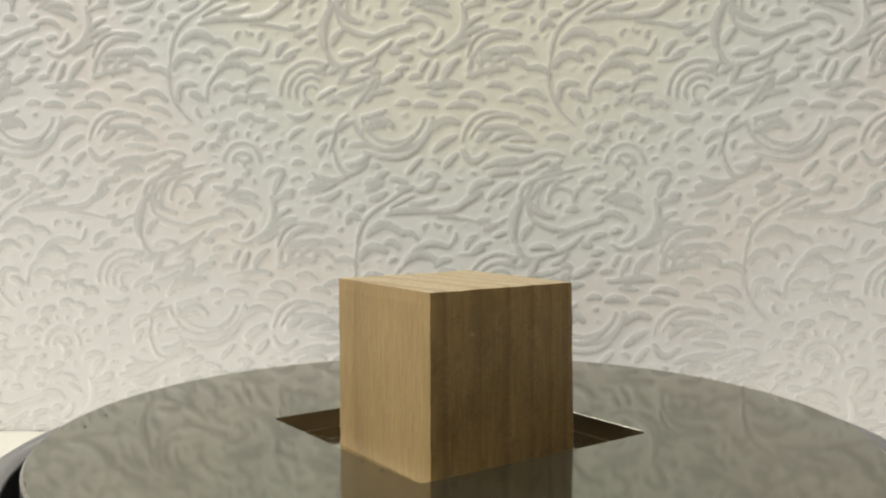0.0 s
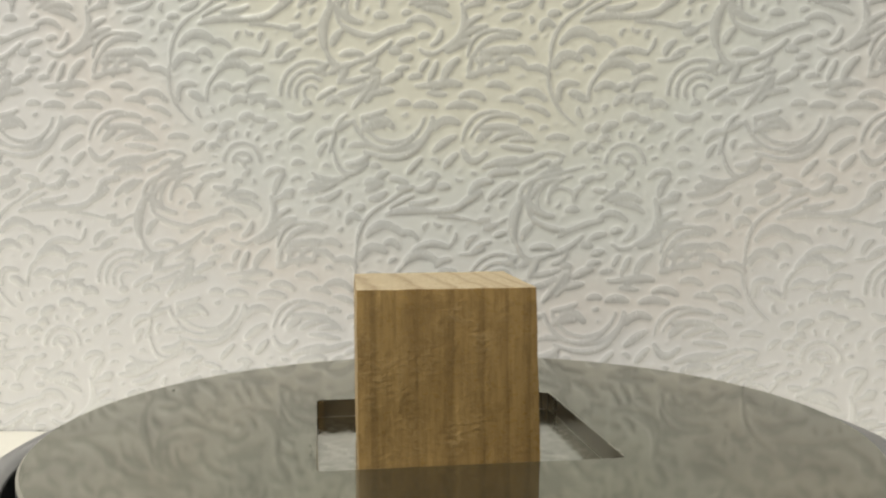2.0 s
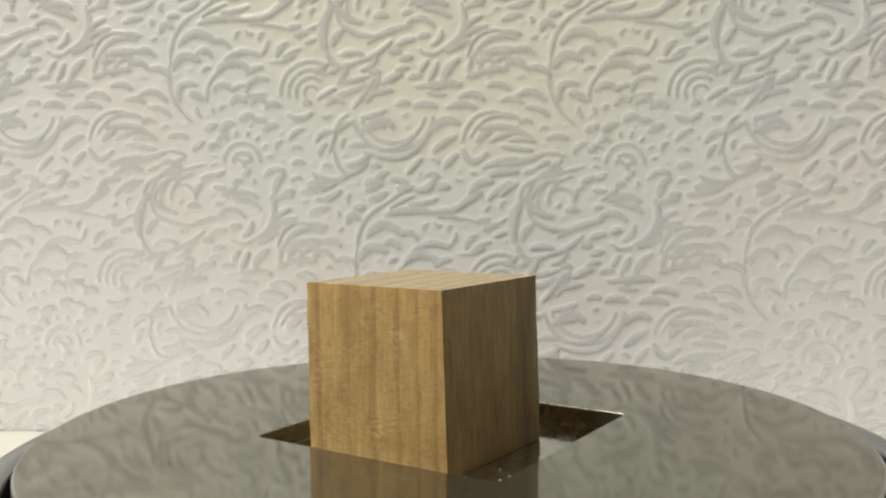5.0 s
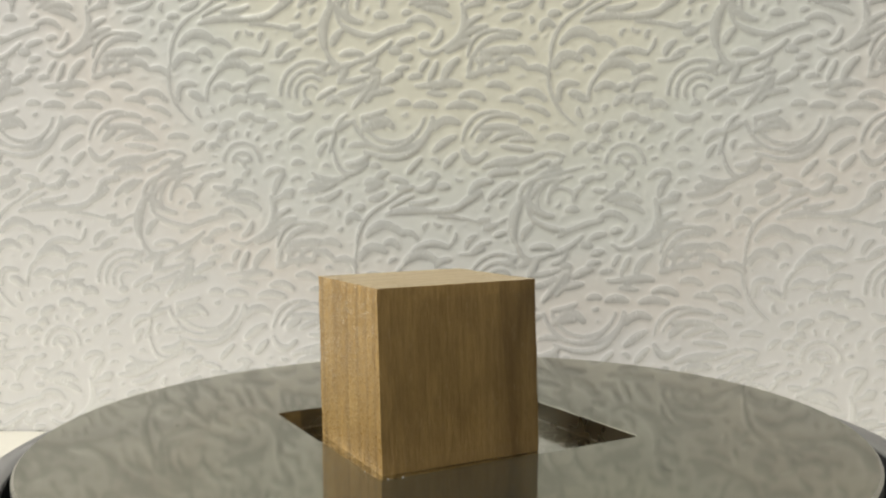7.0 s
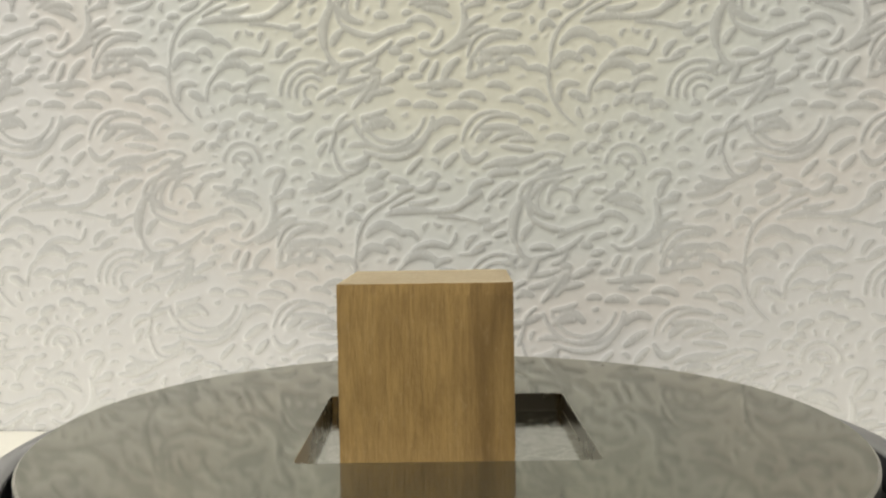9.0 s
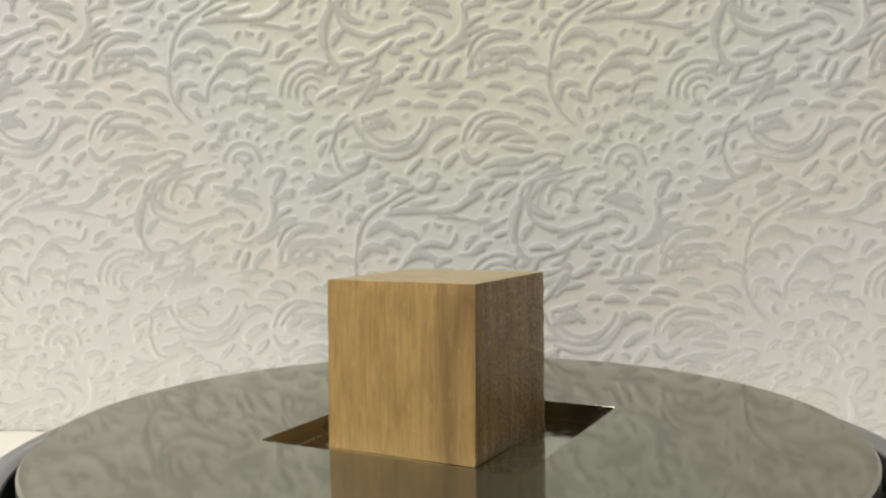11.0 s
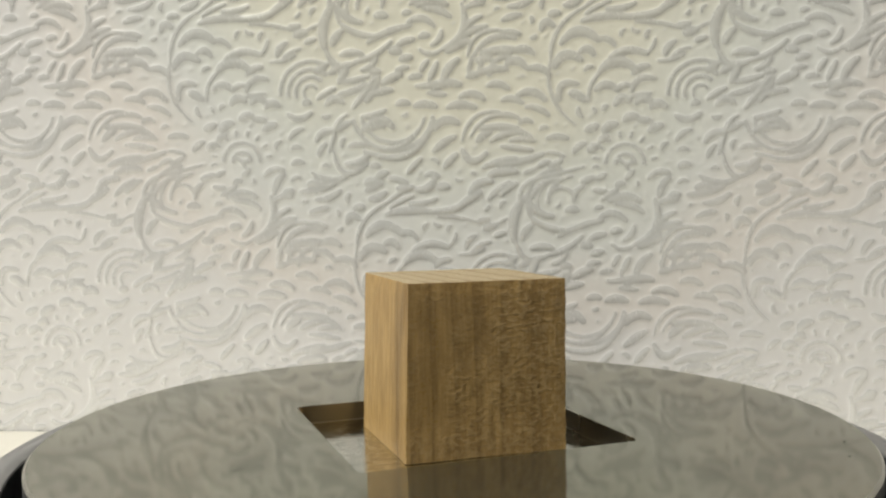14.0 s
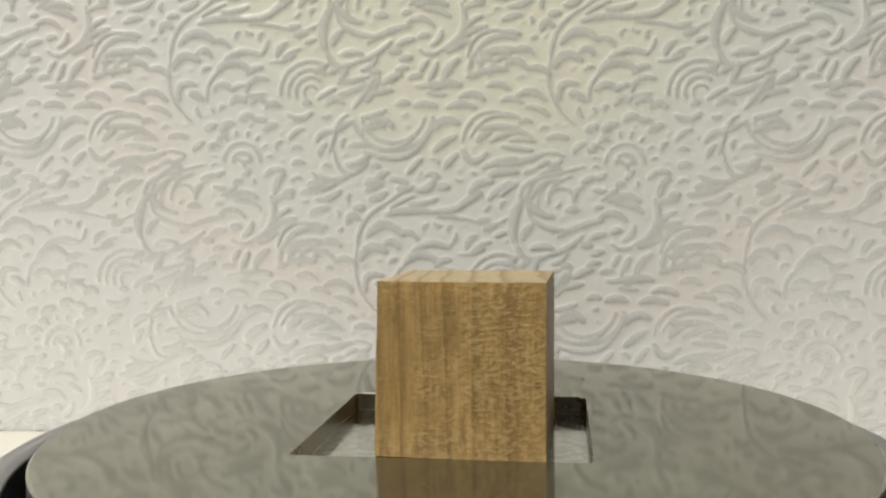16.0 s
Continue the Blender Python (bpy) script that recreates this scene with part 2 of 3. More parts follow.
HOOK = [
    (31.5, 42.8, 2.4, 3, -0.3, 0.97), (32.9, 40.4, 3.0, 17, -0.01, 1.19), (35.6, 38.5, 2.7, 19, 0.02, 0.82),
    (36.3, 42.0, 2.8, 24, -0.07, 0.67), (43.0, 48.4, 11.3, -102, -0.24, 1.26), (41.0, 37.3, 9.1, -24, -0.66, 0.89),
    (49.3, 33.6, 10.2, 30, -0.16, 0.82), (42.8, 37.9, 4.1, 57, 0.18, 1.11), (45.0, 35.3, 5.5, 1, 0.19, 0.97),
    (44.5, 47.4, 7.0, -32, -0.27, 0.97), (45.1, 43.1, 10.5, -16, -0.2, 0.82), (42.2, 30.7, 2.5, 32, -0.09, 0.97),
    (44.6, 28.1, 5.2, 68, -0.07, 1.04), (38.6, 31.0, 3.2, 37, -0.08, 1.04),
]
SHELL = [
    (45.3, 28.2, 7.2, 13, -0.06, 0.82), (44.6, 25.2, 7.3, 20, -0.16, 0.97), (48.2, 21.5, 9.5, 54, -0.05, 0.89),
    (51.7, 23.2, 6.9, 63, -0.12, 0.97), (50.5, 31.4, 4.8, 37, -0.27, 0.82), (41.3, 22.4, 4.2, 8, 0.57, 0.97),
    (35.3, 22.7, 1.5, 6, 0.29, 1.04), (31.1, 19.8, 6.0, 4, -0.46, 0.97), (38.9, 23.8, 5.3, 32, 0.08, 0.82),
    (38.6, 12.9, 5.3, 29, 0.39, 0.97), (31.4, 13.3, 4.6, 38, 0.24, 0.82), (39.2, 8.9, 3.9, 60, 0.16, 0.82),
    (41.9, 9.7, 5.5, 74, -0.05, 0.67), (43.4, 13.7, 6.8, 63, 0.31, 0.67),
]
CRESCENT = [
    (44.3, 15.9, 3.6, 30, 0.09, 0.97), (43.1, 10.3, 9.8, -19, -0.9, 0.74), (46.6, 7.0, 6.0, 22, -0.35, 1.11),
    (47.3, 11.5, 4.3, 2, 0.24, 0.82), (37.4, 4.6, 9.4, -5, -0.33, 0.97), (36.5, 1.5, 3.9, 0, 0.23, 0.97),
    (34.5, -0.3, 9.1, 13, -0.14, 0.97), (38.3, -2.5, 7.1, 20, -0.23, 0.97), (50.6, 19.3, 6.4, 15, -0.14, 0.82),
    (51.0, 15.9, 5.3, 10, 0.17, 1.11), (30.3, -1.0, 1.9, 19, 0.0, 1.19), (27.4, -1.0, 5.6, 64, 0.22, 1.11),
    (24.7, 3.6, 5.4, 18, 0.35, 0.82), (32.0, 10.8, 2.4, 4, 0.43, 0.82),
]
SPRAY = [
    (32.3, 6.8, 2.7, 7, 0.32, 0.97), (24.7, 15.8, 3.2, 25, 0.11, 1.11), (51.8, -0.0, 4.3, 25, -0.0, 1.11),
    (52.7, -2.3, 4.5, 23, -0.18, 1.11), (54.8, 3.5, 2.7, 27, 0.1, 1.04), (9.7, 10.7, 2.0, 38, 0.12, 1.11),
    (8.8, 16.0, 2.7, 23, -0.05, 1.11), (12.2, 13.0, 2.3, 36, 0.13, 0.97), (13.1, 15.7, 3.5, 30, 0.26, 1.19),
    (18.3, 18.5, 3.2, 16, 0.3, 1.11), (22.0, 18.5, 3.0, -6, 0.1, 0.97), (5.6, 10.1, 3.6, 42, 0.21, 0.97),
    (-13.8, 6.9, 11.8, 14, -0.08, 0.97), (-13.1, 11.7, 8.1, -7, 0.01, 0.82),
]
FAN = [
    (-10.9, 13.2, 6.4, -1, 0.12, 0.74), (-1.3, 10.2, 4.7, -13, 0.11, 0.67), (-1.3, 13.8, 5.2, 0, 0.17, 0.97),
    (-3.5, 6.5, 3.1, 26, 0.09, 0.82), (-7.1, 4.8, 3.2, 22, 0.02, 0.82), (-0.5, 6.5, 3.5, 28, 0.04, 0.82),
    (8.5, 6.7, 14.3, -166, 0.03, 0.67), (-8.3, -2.0, 7.5, 47, 0.38, 0.67), (-5.2, -2.0, 8.1, 43, 0.29, 0.67),
    (-0.7, -0.4, 7.6, 37, 0.25, 0.67), (5.8, -2.5, 4.7, 60, 0.33, 0.82), (7.8, 2.8, 3.1, 20, -0.06, 0.97),
    (11.8, 3.5, 2.1, 30, 0.06, 0.82), (10.9, 0.7, 2.9, -3, -0.25, 0.82),
]
WING = [
    (16.4, 1.9, 2.2, 8, 0.14, 0.97), (13.0, -1.8, 4.7, 35, -0.03, 0.82), (14.9, -2.3, 7.5, 3, 0.32, 1.04),
    (18.9, 3.6, 2.6, 49, -0.08, 0.82), (-23.1, 13.0, 12.2, 39, 0.46, 0.67), (-21.0, 14.2, 12.3, 25, 0.39, 0.67),
    (-18.4, 16.3, 10.1, -1, 0.1, 0.97), (-19.2, 13.0, 3.9, 36, 0.12, 1.11), (-15.7, 13.0, 6.3, 20, 0.14, 0.82),
    (-13.1, 14.5, 7.8, -5, 0.36, 0.89), (-8.4, 17.6, 3.4, 5, 0.44, 0.82), (-17.7, 6.2, 8.9, 16, 0.07, 0.97),
    (-16.0, 4.3, 6.9, 7, 0.11, 1.11), (-20.9, -0.5, 6.2, 30, 0.35, 1.11),
]
BOUQUET = [
    (-16.2, -2.1, 7.0, 40, 0.08, 0.97), (-12.9, -1.0, 5.1, 39, 0.09, 0.82), (-23.3, -3.5, 6.0, 33, -0.02, 1.11),
    (-23.1, 10.9, 6.3, -9, -0.82, 0.97), (-30.3, 16.0, 6.2, 16, 0.5, 1.19), (-30.5, 10.4, 6.4, 35, 0.07, 1.11),
    (-27.7, 6.2, 4.5, 48, 0.03, 0.97), (-48.7, 12.5, 16.1, 18, -0.47, 0.67), (-48.7, 10.3, 19.9, 24, -0.55, 0.82),
    (-47.3, 17.5, 6.1, -9, 0.48, 1.11), (-46.6, 6.4, 1.9, 0, 0.16, 1.04), (-48.2, 1.9, 3.2, 6, 0.19, 1.19),
    (-37.2, 4.6, 5.1, 48, 0.05, 0.82), (-42.2, 3.2, 4.7, -13, 0.1, 0.82),
]
GARLAND = [
    (-39.8, 0.8, 3.8, 3, -0.2, 0.97), (-34.9, 0.4, 5.8, 34, -0.46, 1.11), (-32.7, 4.0, 3.8, -4, 0.32, 0.82),
    (-29.1, 0.9, 2.4, 4, 0.2, 1.11), (-36.7, -3.2, 7.1, 10, -0.17, 0.82), (-37.4, 43.7, 6.8, -9, 0.43, 0.97),
    (-46.0, 45.3, 2.8, 0, 0.21, 1.11), (-38.7, 45.9, 1.8, 9, 0.18, 0.82), (-48.0, 38.5, 11.9, 21, 0.1, 0.97),
    (-40.0, 37.9, 4.2, 19, 0.11, 0.97), (-34.3, 39.8, 2.2, 11, 0.22, 0.97), (-41.9, 36.1, 2.2, 0, 0.27, 1.19),
    (-39.3, 34.0, 2.8, 15, 0.07, 0.97), (-33.5, 47.1, 7.3, -17, 0.19, 0.97),
]
TENDRIL = [
    (-23.7, 48.4, 12.5, -112, 0.48, 0.89), (-28.4, 36.8, 6.0, -179, 0.43, 0.74), (-27.3, 36.0, 5.9, 28, 0.05, 1.11),
    (-28.8, 41.5, 4.4, -123, 0.33, 0.82), (-22.7, 41.5, 5.4, 41, 0.19, 0.82), (-22.3, 47.3, 4.3, 12, 0.24, 0.82),
    (-23.2, 39.7, 6.6, 25, 0.14, 0.89), (-21.9, 34.8, 10.6, 39, 0.47, 0.67), (-19.5, 37.0, 9.3, 15, 0.36, 0.67),
    (-18.3, 35.5, 7.3, 2, 0.16, 1.11), (-19.5, 33.6, 3.6, 9, 0.25, 0.97), (-18.8, 30.6, 6.9, 7, 0.13, 0.97),
    (-31.8, 28.8, 4.8, 66, -0.01, 0.82), (-28.2, 28.8, 6.4, 55, 0.18, 1.11),
]
BUD = [
    (-34.0, 31.1, 3.0, 58, 0.03, 0.82), (-37.0, 29.3, 2.9, 9, 0.15, 0.97), (-46.9, 30.7, 2.1, 4, 0.22, 0.97),
    (-43.9, 27.9, 5.0, 27, 0.08, 1.11), (-40.4, 31.3, 3.2, 13, 0.13, 0.82), (-35.4, 27.3, 7.9, 11, -0.15, 0.82),
    (-30.7, 26.4, 7.0, 10, 0.25, 1.11), (-21.9, 29.6, 2.6, 13, 0.11, 0.97), (-32.3, 25.5, 4.7, -6, -0.03, 0.82),
    (-23.7, 24.5, 6.1, -6, 0.34, 0.97), (-26.9, 21.7, 7.0, 0, 0.21, 1.11), (-35.5, 22.0, 5.3, 0, 0.23, 1.11),
    (-40.2, 22.5, 3.2, 3, 0.24, 0.97), (-16.7, 27.3, 5.3, -8, 0.31, 0.97),
]
LEAFLET = [
    (-13.1, 44.0, 4.8, 16, 0.09, 0.97), (-13.4, 40.9, 4.7, -6, 0.17, 0.82), (-9.6, 36.5, 4.7, -13, 0.28, 1.11),
    (-12.0, 32.8, 5.0, -9, 0.5, 1.11), (-6.6, 31.5, 5.9, -15, 0.37, 0.97), (-3.2, 41.4, 3.3, 21, 0.85, 1.11),
    (-1.1, 45.4, 2.3, 7, 0.13, 0.97), (-8.9, 24.9, 7.0, -10, 0.41, 1.11), (-13.0, 23.6, 5.3, -8, 0.26, 0.89),
    (-45.9, 25.1, 4.3, 14, 0.1, 0.97), (-6.8, 21.8, 6.2, -20, 0.21, 0.82), (-14.1, 19.5, 5.4, -5, 0.19, 0.82),
]
BEADS = [
    (18.6, 7.5, 7.3, 10, 170, 8, 0.8), (18.6, 7.5, 0.9, 0, 300, 3, 0.9),
]
ARCS = [
    (37.1, 25.6, 8.1, 60, 185, 0.9), (37.1, 25.6, 6.0, 50, 190, 0.9), (37.1, 25.6, 4.0, 50, 200, 0.9),
    (37.1, 25.6, 1.9, 30, 220, 0.7), (87.7, 30.4, 9.3, 75, 175, 1.0), (87.7, 30.4, 6.6, 60, 180, 1.0),
    (87.7, 30.4, 4.0, 40, 185, 1.0), (18.6, 7.5, 2.4, 0, 180, 0.9), (18.6, 7.5, 4.9, 0, 180, 0.9),
    (58.7, 21.1, 10.6, 195, 350, 0.9), (58.7, 21.1, 8.5, 200, 345, 0.9), (102.5, -2.5, 8.7, 92, 205, 1.0),
    (102.5, -2.5, 6.0, 85, 205, 0.9), (102.5, -2.2, 3.3, 40, 190, 0.9),
]
REPEAT = 0.1005
PAPER_AT = (-0.0736, TOP + 0.0380)   # foot of one ornament on the wall
PAPER_TURN = radians(0.9)
RELIEF = 0.000262


def ornament_tile(n=420):
    """Heights of the pressed ornament over one repeat, 0 to 1."""
    tile = np.zeros((n, n))
    cell = 100.0 / n

    def stamp(us, vs, ws, rise):
        for u, v, w in zip(us, vs, ws):
            m = int(w / cell) + 2
            i0, j0 = int(round(u / cell)), int(round(v / cell))
            jj, ii = np.mgrid[j0 - m:j0 + m + 1, i0 - m:i0 + m + 1]
            d2 = ((ii * cell - u) ** 2 + (jj * cell - v) ** 2) / (w * w)
            h = rise * np.clip(1 - d2, 0, 1) ** 0.8
            for du, dv in ((0, 0), (n // 2, n // 2)):
                a, b = (jj + dv) % n, (ii + du) % n
                tile[a, b] = np.maximum(tile[a, b], h)

    t = np.linspace(0, 1, 44)
    for k, rows in enumerate((BRANCH, PLUME, HOOK, SHELL, CRESCENT, SPRAY, FAN, WING, BOUQUET, GARLAND, TENDRIL, BUD, LEAFLET)):
        for u, v, size, heading, bend, w in rows:
            c, s = math.cos(radians(heading)), math.sin(radians(heading))
            along, side = t * size, 2 * t * (1 - t) * bend * size
            full = w * (1.32 if w > 0.8 else 1.15) * (0.36 + 0.64 * np.sin(math.pi * np.clip(0.06 + 0.8 * t ** 0.85, 0, 1)) ** 0.9)
            stamp(u + along * c - side * s, v + along * s + side * c, full, 0.75 + 0.25 * ((k * 7 + int(u)) % 5) / 4)
    for u, v, r, a0, a1, w in ARCS:
        a = np.radians(np.linspace(a0, a1, max(30, int(r * 12))))
        stamp(u + r * np.cos(a), v + r * np.sin(a), np.full(len(a), w * 0.85), 0.7)
    for u, v, r, a0, a1, k, w in BEADS:
        for a in np.radians(np.linspace(a0, a1, k)):
            reach = np.linspace(-0.35, 0.55, 9) * w * 1.6
            stamp(u + (r + reach) * np.cos(a), v + (r + reach) * np.sin(a), np.full(9, w * 0.72), 0.85)
    # small filler leaves in what is left of the ground
    rng = random.Random(5)
    for _ in range(3200):
        u, v = rng.uniform(0, 100), rng.uniform(0, 50)
        size, w, heading, bend = rng.uniform(1.5, 3.0), rng.uniform(0.65, 0.95), rng.gauss(34, 40), rng.choice((-0.5, 0.4, 0.5))
        c, s = math.cos(radians(heading)), math.sin(radians(heading))
        along, side = (t[::4] - 0.5) * size, 2 * t[::4] * (1 - t[::4]) * bend * size
        us, vs = u + along * c - side * s, v + along * s + side * c
        spots = [((j + b) % n, (i + a) % n) for i, j in zip((us / cell).astype(int), (vs / cell).astype(int))
                 for a in (-4, 0, 4) for b in (-4, 0, 4)]
        if max(tile[p] for p in spots) > 0.02:
            continue
        stamp(us, vs, w * (0.5 + 0.6 * np.sin(math.pi * t[::4])), rng.uniform(0.55, 0.85))
    for _ in range(700):
        u, v, w = rng.uniform(0, 100), rng.uniform(0, 50), rng.uniform(0.4, 0.65)
        i, j = int(u / cell), int(v / cell)
        if max(tile[(j + b) % n, (i + a) % n] for a in (-4, 0, 4) for b in (-4, 0, 4)) < 0.03:
            stamp([u, u + 0.5], [v, v + 0.3], [w, w], 0.5)
    # the paper pulp is a little lumpy
    lumps = np.random.default_rng(3).normal(size=(n, n))
    for _ in range(90):
        lumps = (2 * lumps + np.roll(lumps, 1, 0) + np.roll(lumps, -1, 0) + np.roll(lumps, 1, 1) + np.roll(lumps, -1, 1)) / 6
    lumps /= lumps.std()
    tile = tile * (1 + 0.06 * lumps) + 0.012 * lumps
    for _ in range(3):
        tile = (2 * tile + np.roll(tile, 1, 0) + np.roll(tile, -1, 0) + np.roll(tile, 1, 1) + np.roll(tile, -1, 1)) / 6
    return tile


def graded(a, b, lo, hi, fine):
    """Steps from a to b, fine between lo and hi and growing outside."""
    mid = list(np.arange(lo, hi, fine))
    left, right, step = [], [], fine
    x = lo
    while x > a:
        step *= 1.35
        x = max(a, x - step)
        left.append(x)
    step, x = fine, mid[-1]
    while x < b:
        step *= 1.35
        x = min(b, x + step)
        right.append(x)
    return np.array(left[::-1] + mid + right)


def papered_wall():
    tile = ornament_tile()
    n = len(tile)
    xs = graded(X0 - 0.1, X1 + 0.1, -0.135, 0.135, 0.0003)
    zs = graded(FLOOR_Z, CEIL_Z, -0.004, 0.146, 0.0003)
    gx, gz = np.meshgrid(xs, zs)
    c, s = math.cos(PAPER_TURN), math.sin(PAPER_TURN)
    dx, dz = gx - PAPER_AT[0], gz - PAPER_AT[1]
    u = ((dx * c - dz * s) / REPEAT * n) % n
    v = ((dx * s + dz * c) / REPEAT * n) % n
    i, j = u.astype(int), v.astype(int)
    fu, fv = u - i, v - j
    i, j, i1, j1 = i % n, j % n, (i + 1) % n, (j + 1) % n
    h = (tile[j, i] * (1 - fu) + tile[j, i1] * fu) * (1 - fv) + (tile[j1, i] * (1 - fu) + tile[j1, i1] * fu) * fv
    depth = WALL_Y + WALL_SKEW * gx - RELIEF * h
    h_, w_ = gx.shape
    verts = np.stack([gx.ravel(), depth.ravel(), gz.ravel()], 1)
    k = np.arange((h_ - 1) * w_).reshape(h_ - 1, w_)[:, :-1].ravel()
    faces = np.stack([k, k + 1, k + w_ + 1, k + w_], 1)
    me = bpy.data.meshes.new("wall_north")
    me.from_pydata(verts.tolist(), [], faces.tolist())
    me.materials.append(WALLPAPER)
    me.attributes.new("relief", "FLOAT", "POINT").data.foreach_set("value", h.ravel().astype(np.float32))
    me.polygons.foreach_set("use_smooth", np.ones(len(faces), dtype=bool))
    me.update()
    wall = tagged(new("wall_north", me), "wall with white embossed scroll-patterned wallpaper", "wall", kind="structure")
    core = box(X0 - 0.1, X1 + 0.1, WALL_Y + 0.001, WALL_Y + 0.1, FLOOR_Z, CEIL_Z)
    for v in core.verts:
        v.co.y += WALL_SKEW * v.co.x
    part("plaster_core", core, PLASTER, wall)
    return wall


papered_wall()



def added_ceiling_lamp(at, wide):
    x, y, z = at
    lamp = new("added_ceiling_lamp")
    lamp.location = (x, y, CEIL_Z)
    part("mount", lathe([(0, 0), (0.06, 0), (0.06, -0.03), (0, -0.03)], 48), PLASTER, lamp)
    part("shade", lathe([(0.012, -0.03), (wide, -0.06), (wide + 0.01, -0.09), (wide - 0.005, -0.1), (0.012, -0.045)], 64, True), PLASTER, lamp, "grey metal shade")
    return tagged(lamp, "unseen grey ceiling lamp with a shallow round shade, added for light", "lamp", "ceiling lamps")


# Unseen fixtures added over the two lights
added_ceiling_lamp(LAMP_A, 0.3)
added_ceiling_lamp(FILL_LAMP, 0.19)


# ---- table ----
def table():
    t = new("table")
    t.location = (0, 0, 0)
    top = box(-0.5, 0.5, -0.24, WALL_Y - 0.0006, -0.03, 0.0, 0.0)
    for v in top.verts:
        if v.co.y > 0:
            v.co.y += WALL_SKEW * v.co.x
    part("tabletop", top, TABLE, t)
    for sx in (-0.45, 0.45):
        for sy in (-0.2, WALL_Y - 0.12):
            part("leg", box(sx - 0.025, sx + 0.025, sy - 0.025, sy + 0.025, FLOOR_Z, -0.03, 0.003), TABLE, t)
    return tagged(t, "cream table standing against the papered wall", "table")


table()

# ---- turntable ----
R_PLATE, OFF = 1.4826 * U, (0.0117 * U, -0.0236 * U)
THICK = 0.0744 * U
HOLE_AT, HOLE_TURN = (0.0065 * U, -0.0215 * U), -53.91
RING_Z = TOP - 0.075 * U


def plate_mesh():
    """A round plate with a square hole, its edges slightly broken."""
    bm = bmesh.new()
    n, half, b = 240, U / 2, 0.00009
    ca, sa = math.cos(radians(HOLE_TURN)), math.sin(radians(HOLE_TURN))

    def loop_round(r, z):
        return [bm.verts.new((OFF[0] + r * math.cos(2 * math.pi * i / n), OFF[1] + r * math.sin(2 * math.pi * i / n), z)) for i in range(n)]

    def loop_square(h, z):
        out = []
        for i in range(n):
            a = 2 * math.pi * i / n - radians(HOLE_TURN)
            c, s = math.cos(a), math.sin(a)
            # a square with just-rounded corners
            k = h / (abs(c) ** 60 + abs(s) ** 60) ** (1 / 60)
            x, y = c * k, s * k
            out.append(bm.verts.new((HOLE_AT[0] + x * ca - y * sa, HOLE_AT[1] + x * sa + y * ca, z)))
        return out

    rings = [(loop_square(half, -THICK), 1), (loop_square(half, -b), 1), (loop_square(half + b, 0), 2), (loop_round(R_PLATE - 0.0004, 0), 0),
             (loop_round(R_PLATE, -0.0004), 2), (loop_round(R_PLATE, -THICK + 0.0003), 3), (loop_round(R_PLATE - 0.0003, -THICK), 3)]
    for k in range(len(rings)):
        a, bb = rings[k][0], rings[(k + 1) % len(rings)][0]
        mi = rings[(k + 1) % len(rings)][1] if k < len(rings) - 1 else 3
        if k == 0:
            mi = 1
        if k == 2:
            mi = 0
        for i in range(n):
            j = (i + 1) % n
            bm.faces.new((a[i], a[j], bb[j], bb[i])).material_index = mi
    bmesh.ops.recalc_face_normals(bm, faces=bm.faces[:])
    return bm


turntable = tagged(new("turntable"), "round motorised turntable with a dark steel platter and grey rim", "turntable")
part("base", lathe([(0, 0.0), (1.60 * U, 0.0), (1.645 * U, 0.002), (1.652 * U, RING_Z - 0.0006), (1.640 * U, RING_Z),
                    (1.546 * U, RING_Z), (1.544 * U, RING_Z - 0.0005), (1.544 * U, RING_Z - 0.006), (0, RING_Z - 0.006)]), ALUMINIUM, turntable, "grey metal base with a flat rim", True)
# Black ring laid in the gap between platter and rim
part("gap_ring", lathe([(1.20 * U, RING_Z - 0.0059), (1.543 * U, RING_Z - 0.0059), (1.543 * U, RING_Z - 0.0003), (1.541 * U, RING_Z - 0.0003),
                    (1.535 * U, RING_Z - 0.0050), (1.20 * U, RING_Z - 0.0050)], 160, True), BLACK, turntable, "black ring laid in the gap round the platter")
platter = part("platter", plate_mesh(), [STEEL, CUT, BRIGHT_EDGE, BLACK], turntable, "satin steel platter with a square hole")
part("hole_floor", lathe([(0, -THICK), (1.2 * U, -THICK), (1.2 * U, -THICK - 0.0012), (0, -THICK - 0.0012)], 96), BARE, platter, "bright scratched steel floor of the hole")


def square_ring(inner, outer, z0, z1):
    """A square frame in the place of the hole, its inner side set by inner."""
    bm = bmesh.new()
    turn = Matrix.Rotation(radians(HOLE_TURN), 4, "Z")
    rows = [[bm.verts.new(Vector((HOLE_AT[0], HOLE_AT[1], z)) + turn @ Vector((sx * h, sy * h, 0))) for sx, sy in ((1, 1), (-1, 1), (-1, -1), (1, -1))]
            for h, z in ((inner, z0), (inner, z1), (outer, z1), (outer, z0))]
    for a, b in zip(rows, rows[1:] + rows[:1]):
        for i in range(4):
            bm.faces.new((a[i], a[(i + 1) % 4], b[(i + 1) % 4], b[i]))
    bmesh.ops.recalc_face_normals(bm, faces=bm.faces[:])
    return bm


# Thin bright steel strip along the foot of the hole's wall
part("foot_strip", square_ring(U / 2 - 0.00012, U / 2 + 0.0001, -THICK - 0.0001, -THICK + 0.00012), BRIGHT_EDGE, platter, "bright thin strip at the foot of the hole's edge")
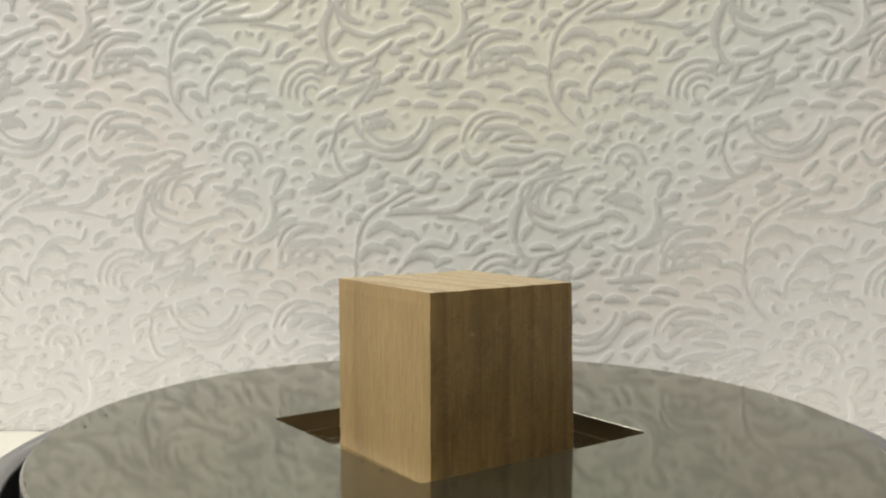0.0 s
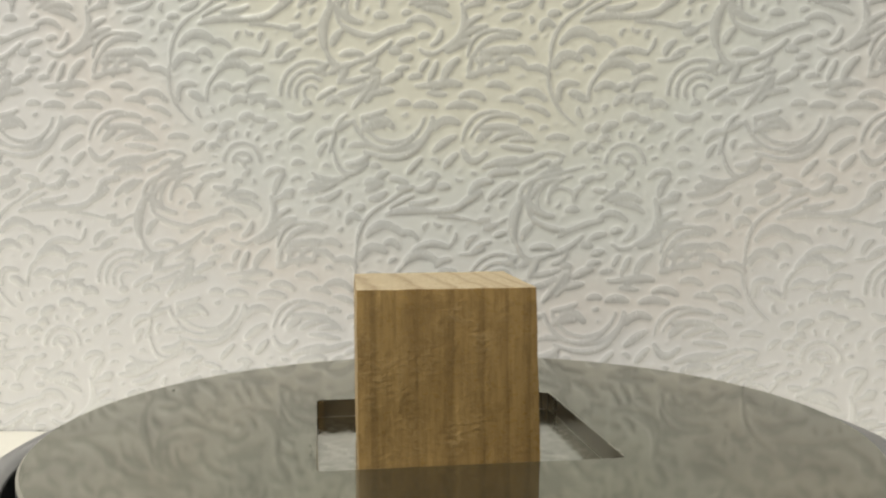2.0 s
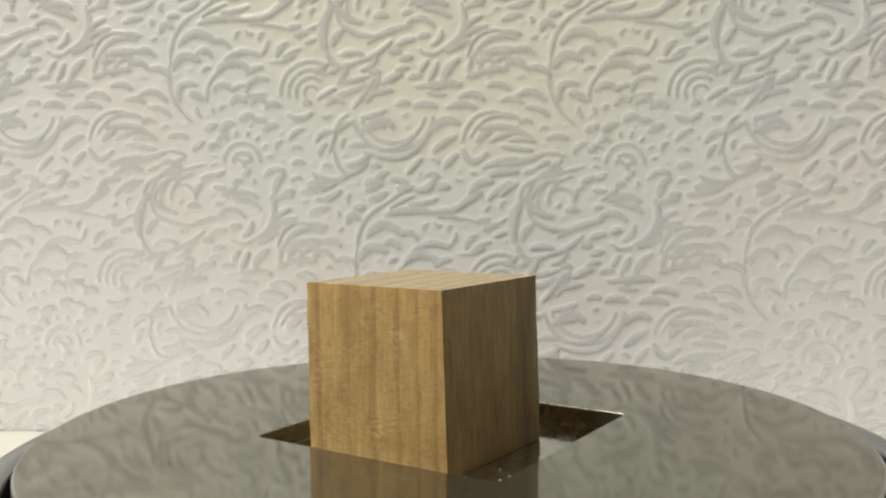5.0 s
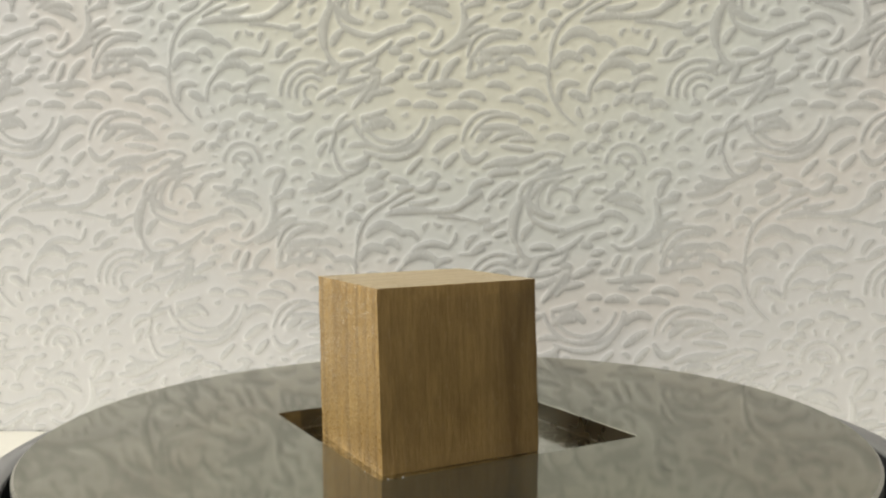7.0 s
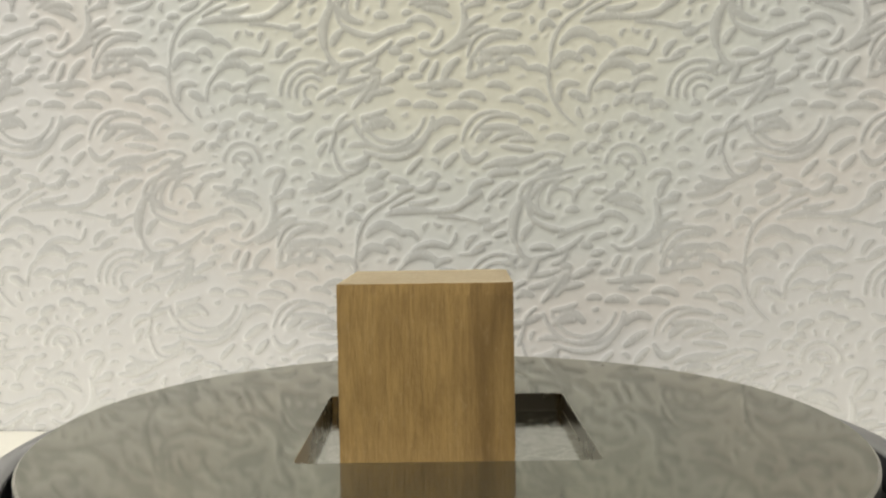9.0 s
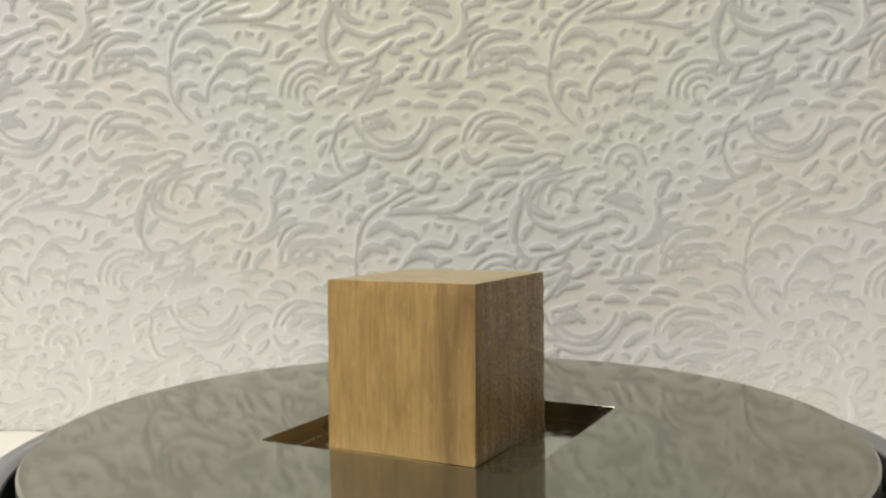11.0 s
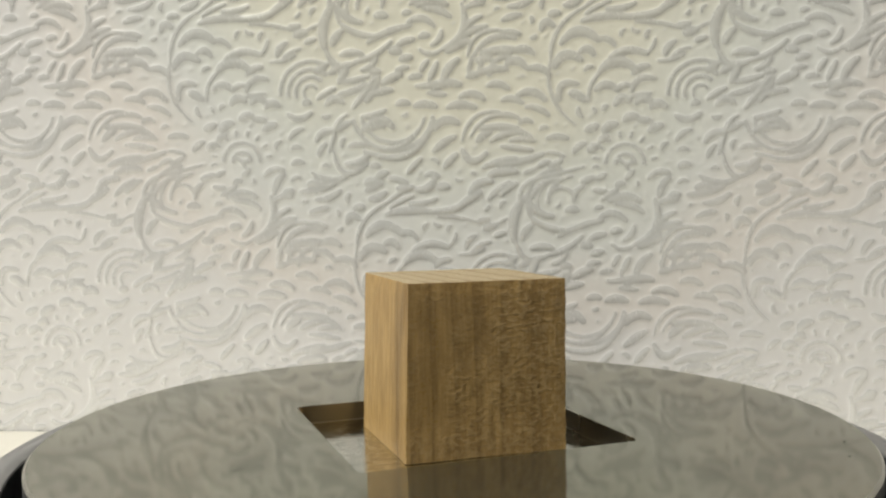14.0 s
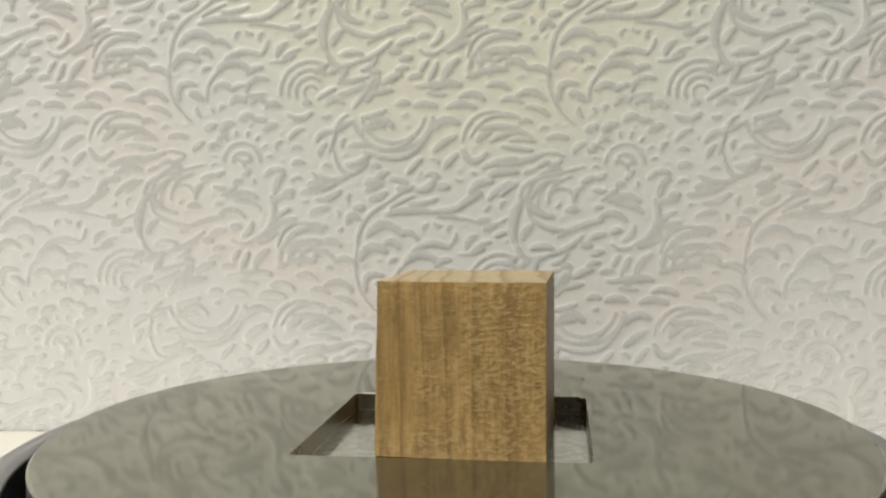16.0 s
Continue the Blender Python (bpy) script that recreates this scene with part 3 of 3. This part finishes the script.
part("rotor", lathe([(0, -THICK - 0.0012), (1.15 * U, -THICK - 0.0012), (1.15 * U, -THICK - 0.0036), (0, -THICK - 0.0036)], 96), BLACK, platter, "black rotor under the platter")



def speck(u, v, size, turn, material, name="dust_speck", z=0.0):
    """A crumb of dust lying on the platter."""
    bm = bmesh.new()
    bmesh.ops.create_icosphere(bm, subdivisions=2, radius=1.0)
    for w in bm.verts:
        w.co *= 1 + 0.35 * noise.noise(w.co * 1.7 + Vector((u * 9, v * 9, 0)))
        w.co = Vector((w.co.x * size, w.co.y * size * 0.5, w.co.z * size * 0.35))
    ob = part(name, bm, material, platter)
    ob.matrix_local = pose(u * U, v * U, z + size * 0.25, 0, 0, turn)
    return ob


def dark_strand(u, v, size, turn):
    """A short bent strand lying on the platter, for a hair and for an edge nick."""
    bm = bmesh.new()
    rows = []
    for i in range(13):
        t = i / 12 - 0.5
        c = Vector((t * size, size * (0.35 * t * t + 0.06 * math.sin(9 * t)), 0.00003))
        rows.append([bm.verts.new(c + Vector((0, 0.00002 * math.cos(a), 0.00002 * math.sin(a)))) for a in (0, 1.57, 3.14, 4.71)])
    for p, q in zip(rows, rows[1:]):
        for k in range(4):
            bm.faces.new((p[k], p[(k + 1) % 4], q[(k + 1) % 4], q[k]))
    ob = part("dark_strand", bm, DUST, platter, "short dark strand")
    ob.matrix_local = pose(u * U, v * U, 0, 0, 0, turn)
    return ob


for u, v, size, turn in ((-0.228, -0.585, 0.00015, 20), (-0.296, -0.497, 0.00016, 60), (0.132, -1.034, 0.00026, 10), (-1.36, 0.136, 0.0002, 40),
                         (-1.37, -0.049, 0.00026, 80), (-0.25, -0.55, 0.0001, 0), (0.70, -0.62, 0.00014, 30), (-0.62, 0.9, 0.00014, 70)):
    speck(u, v, size, turn, DUST)
for u, v, size, turn in ((0.687, -0.112, 0.0002, 50), (0.666, -0.07, 0.00024, 0), (0.62, -0.2, 0.00014, 0)):
    speck(u, v, size, turn, LINT, "lint_speck")
speck(0.37, 0.03, 0.00022, 15, LINT, "lint_speck", -THICK)
# First a hair, then a strand in place of the nick at the edge
dark_strand(0.505, 0.735, 0.0017, 40)
dark_strand(-1.28, -0.72, 0.0021, 118)

# ---- wooden cube ----
SX, SY, SZ = 0.6224 * U, 0.6019 * U, 0.6299 * U


def cube_mesh():
    """A sawn block: slightly out of square at the foot, edges worn a little unevenly."""
    bm = bmesh.new()
    bmesh.ops.create_cube(bm, size=1, matrix=Matrix.Translation((0, 0, SZ / 2)) @ Matrix.Diagonal((SX, SY, SZ, 1)))
    bmesh.ops.subdivide_edges(bm, edges=bm.edges[:], cuts=13, use_grid_fill=True)
    hx, hy = SX / 2, SY / 2
    for v in bm.verts:
        x, y, z = v.co
        on = [abs(abs(x) - hx) < 1e-7, abs(abs(y) - hy) < 1e-7, min(z, SZ - z) < 1e-7]
        k = noise.noise(Vector((x, y, z)) * 900) * 0.5 + 0.5
        if sum(on) >= 2:
            wear = 0.00006 + 0.00016 * k
            if on[0]:
                x -= math.copysign(wear, x)
            if on[1]:
                y -= math.copysign(wear, y)
            if on[2] and z > SZ / 2:
                z -= wear * 0.8
        # one face runs out towards the foot
        y += FLARE * (1 - z / SZ) * (0.5 + 0.5 * y / hy)
        v.co = (x, y, z)
    for f in bm.faces:
        nx, ny, nz = f.normal
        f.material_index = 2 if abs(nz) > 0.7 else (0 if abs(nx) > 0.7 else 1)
    return bm


CUBE_TURN = -55.686
FLARE = 0.0165 * U
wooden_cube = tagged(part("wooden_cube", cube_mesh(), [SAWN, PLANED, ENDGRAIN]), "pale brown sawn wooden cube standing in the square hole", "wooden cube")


# ---- what moves: platter and cube turn clockwise, with a slight wobble ----
def turn_at(t):
    drift = np.interp(t, (0, 2, 4, 6.5, 9, 11.5, 14, 16), (-0.188, -0.149, 0.406, 0.059, -0.207, 0.430, -0.118, -0.193))
    return -13.9724 * t + float(drift)


def motions():
    tilt = pose(0, 0, 0, 0, 0, 61.07) @ pose(0, 0, 0, 0.392) @ pose(0, 0, 0, 0, 0, -61.07)
    seat = pose(-0.0037 * U, -0.1067 * U, -THICK, 0, 0, CUBE_TURN) @ pose(0, 0, 0, 0.182, 0.200, 0)
    times = [0.5 * i for i in range(33)]
    discs = [(t, pose(0, 0, TOP, 0, 0, turn_at(t)) @ tilt) for t in times]
    walk(platter, discs)
    walk(wooden_cube, [(t, m @ seat) for t, m in discs])


motions()
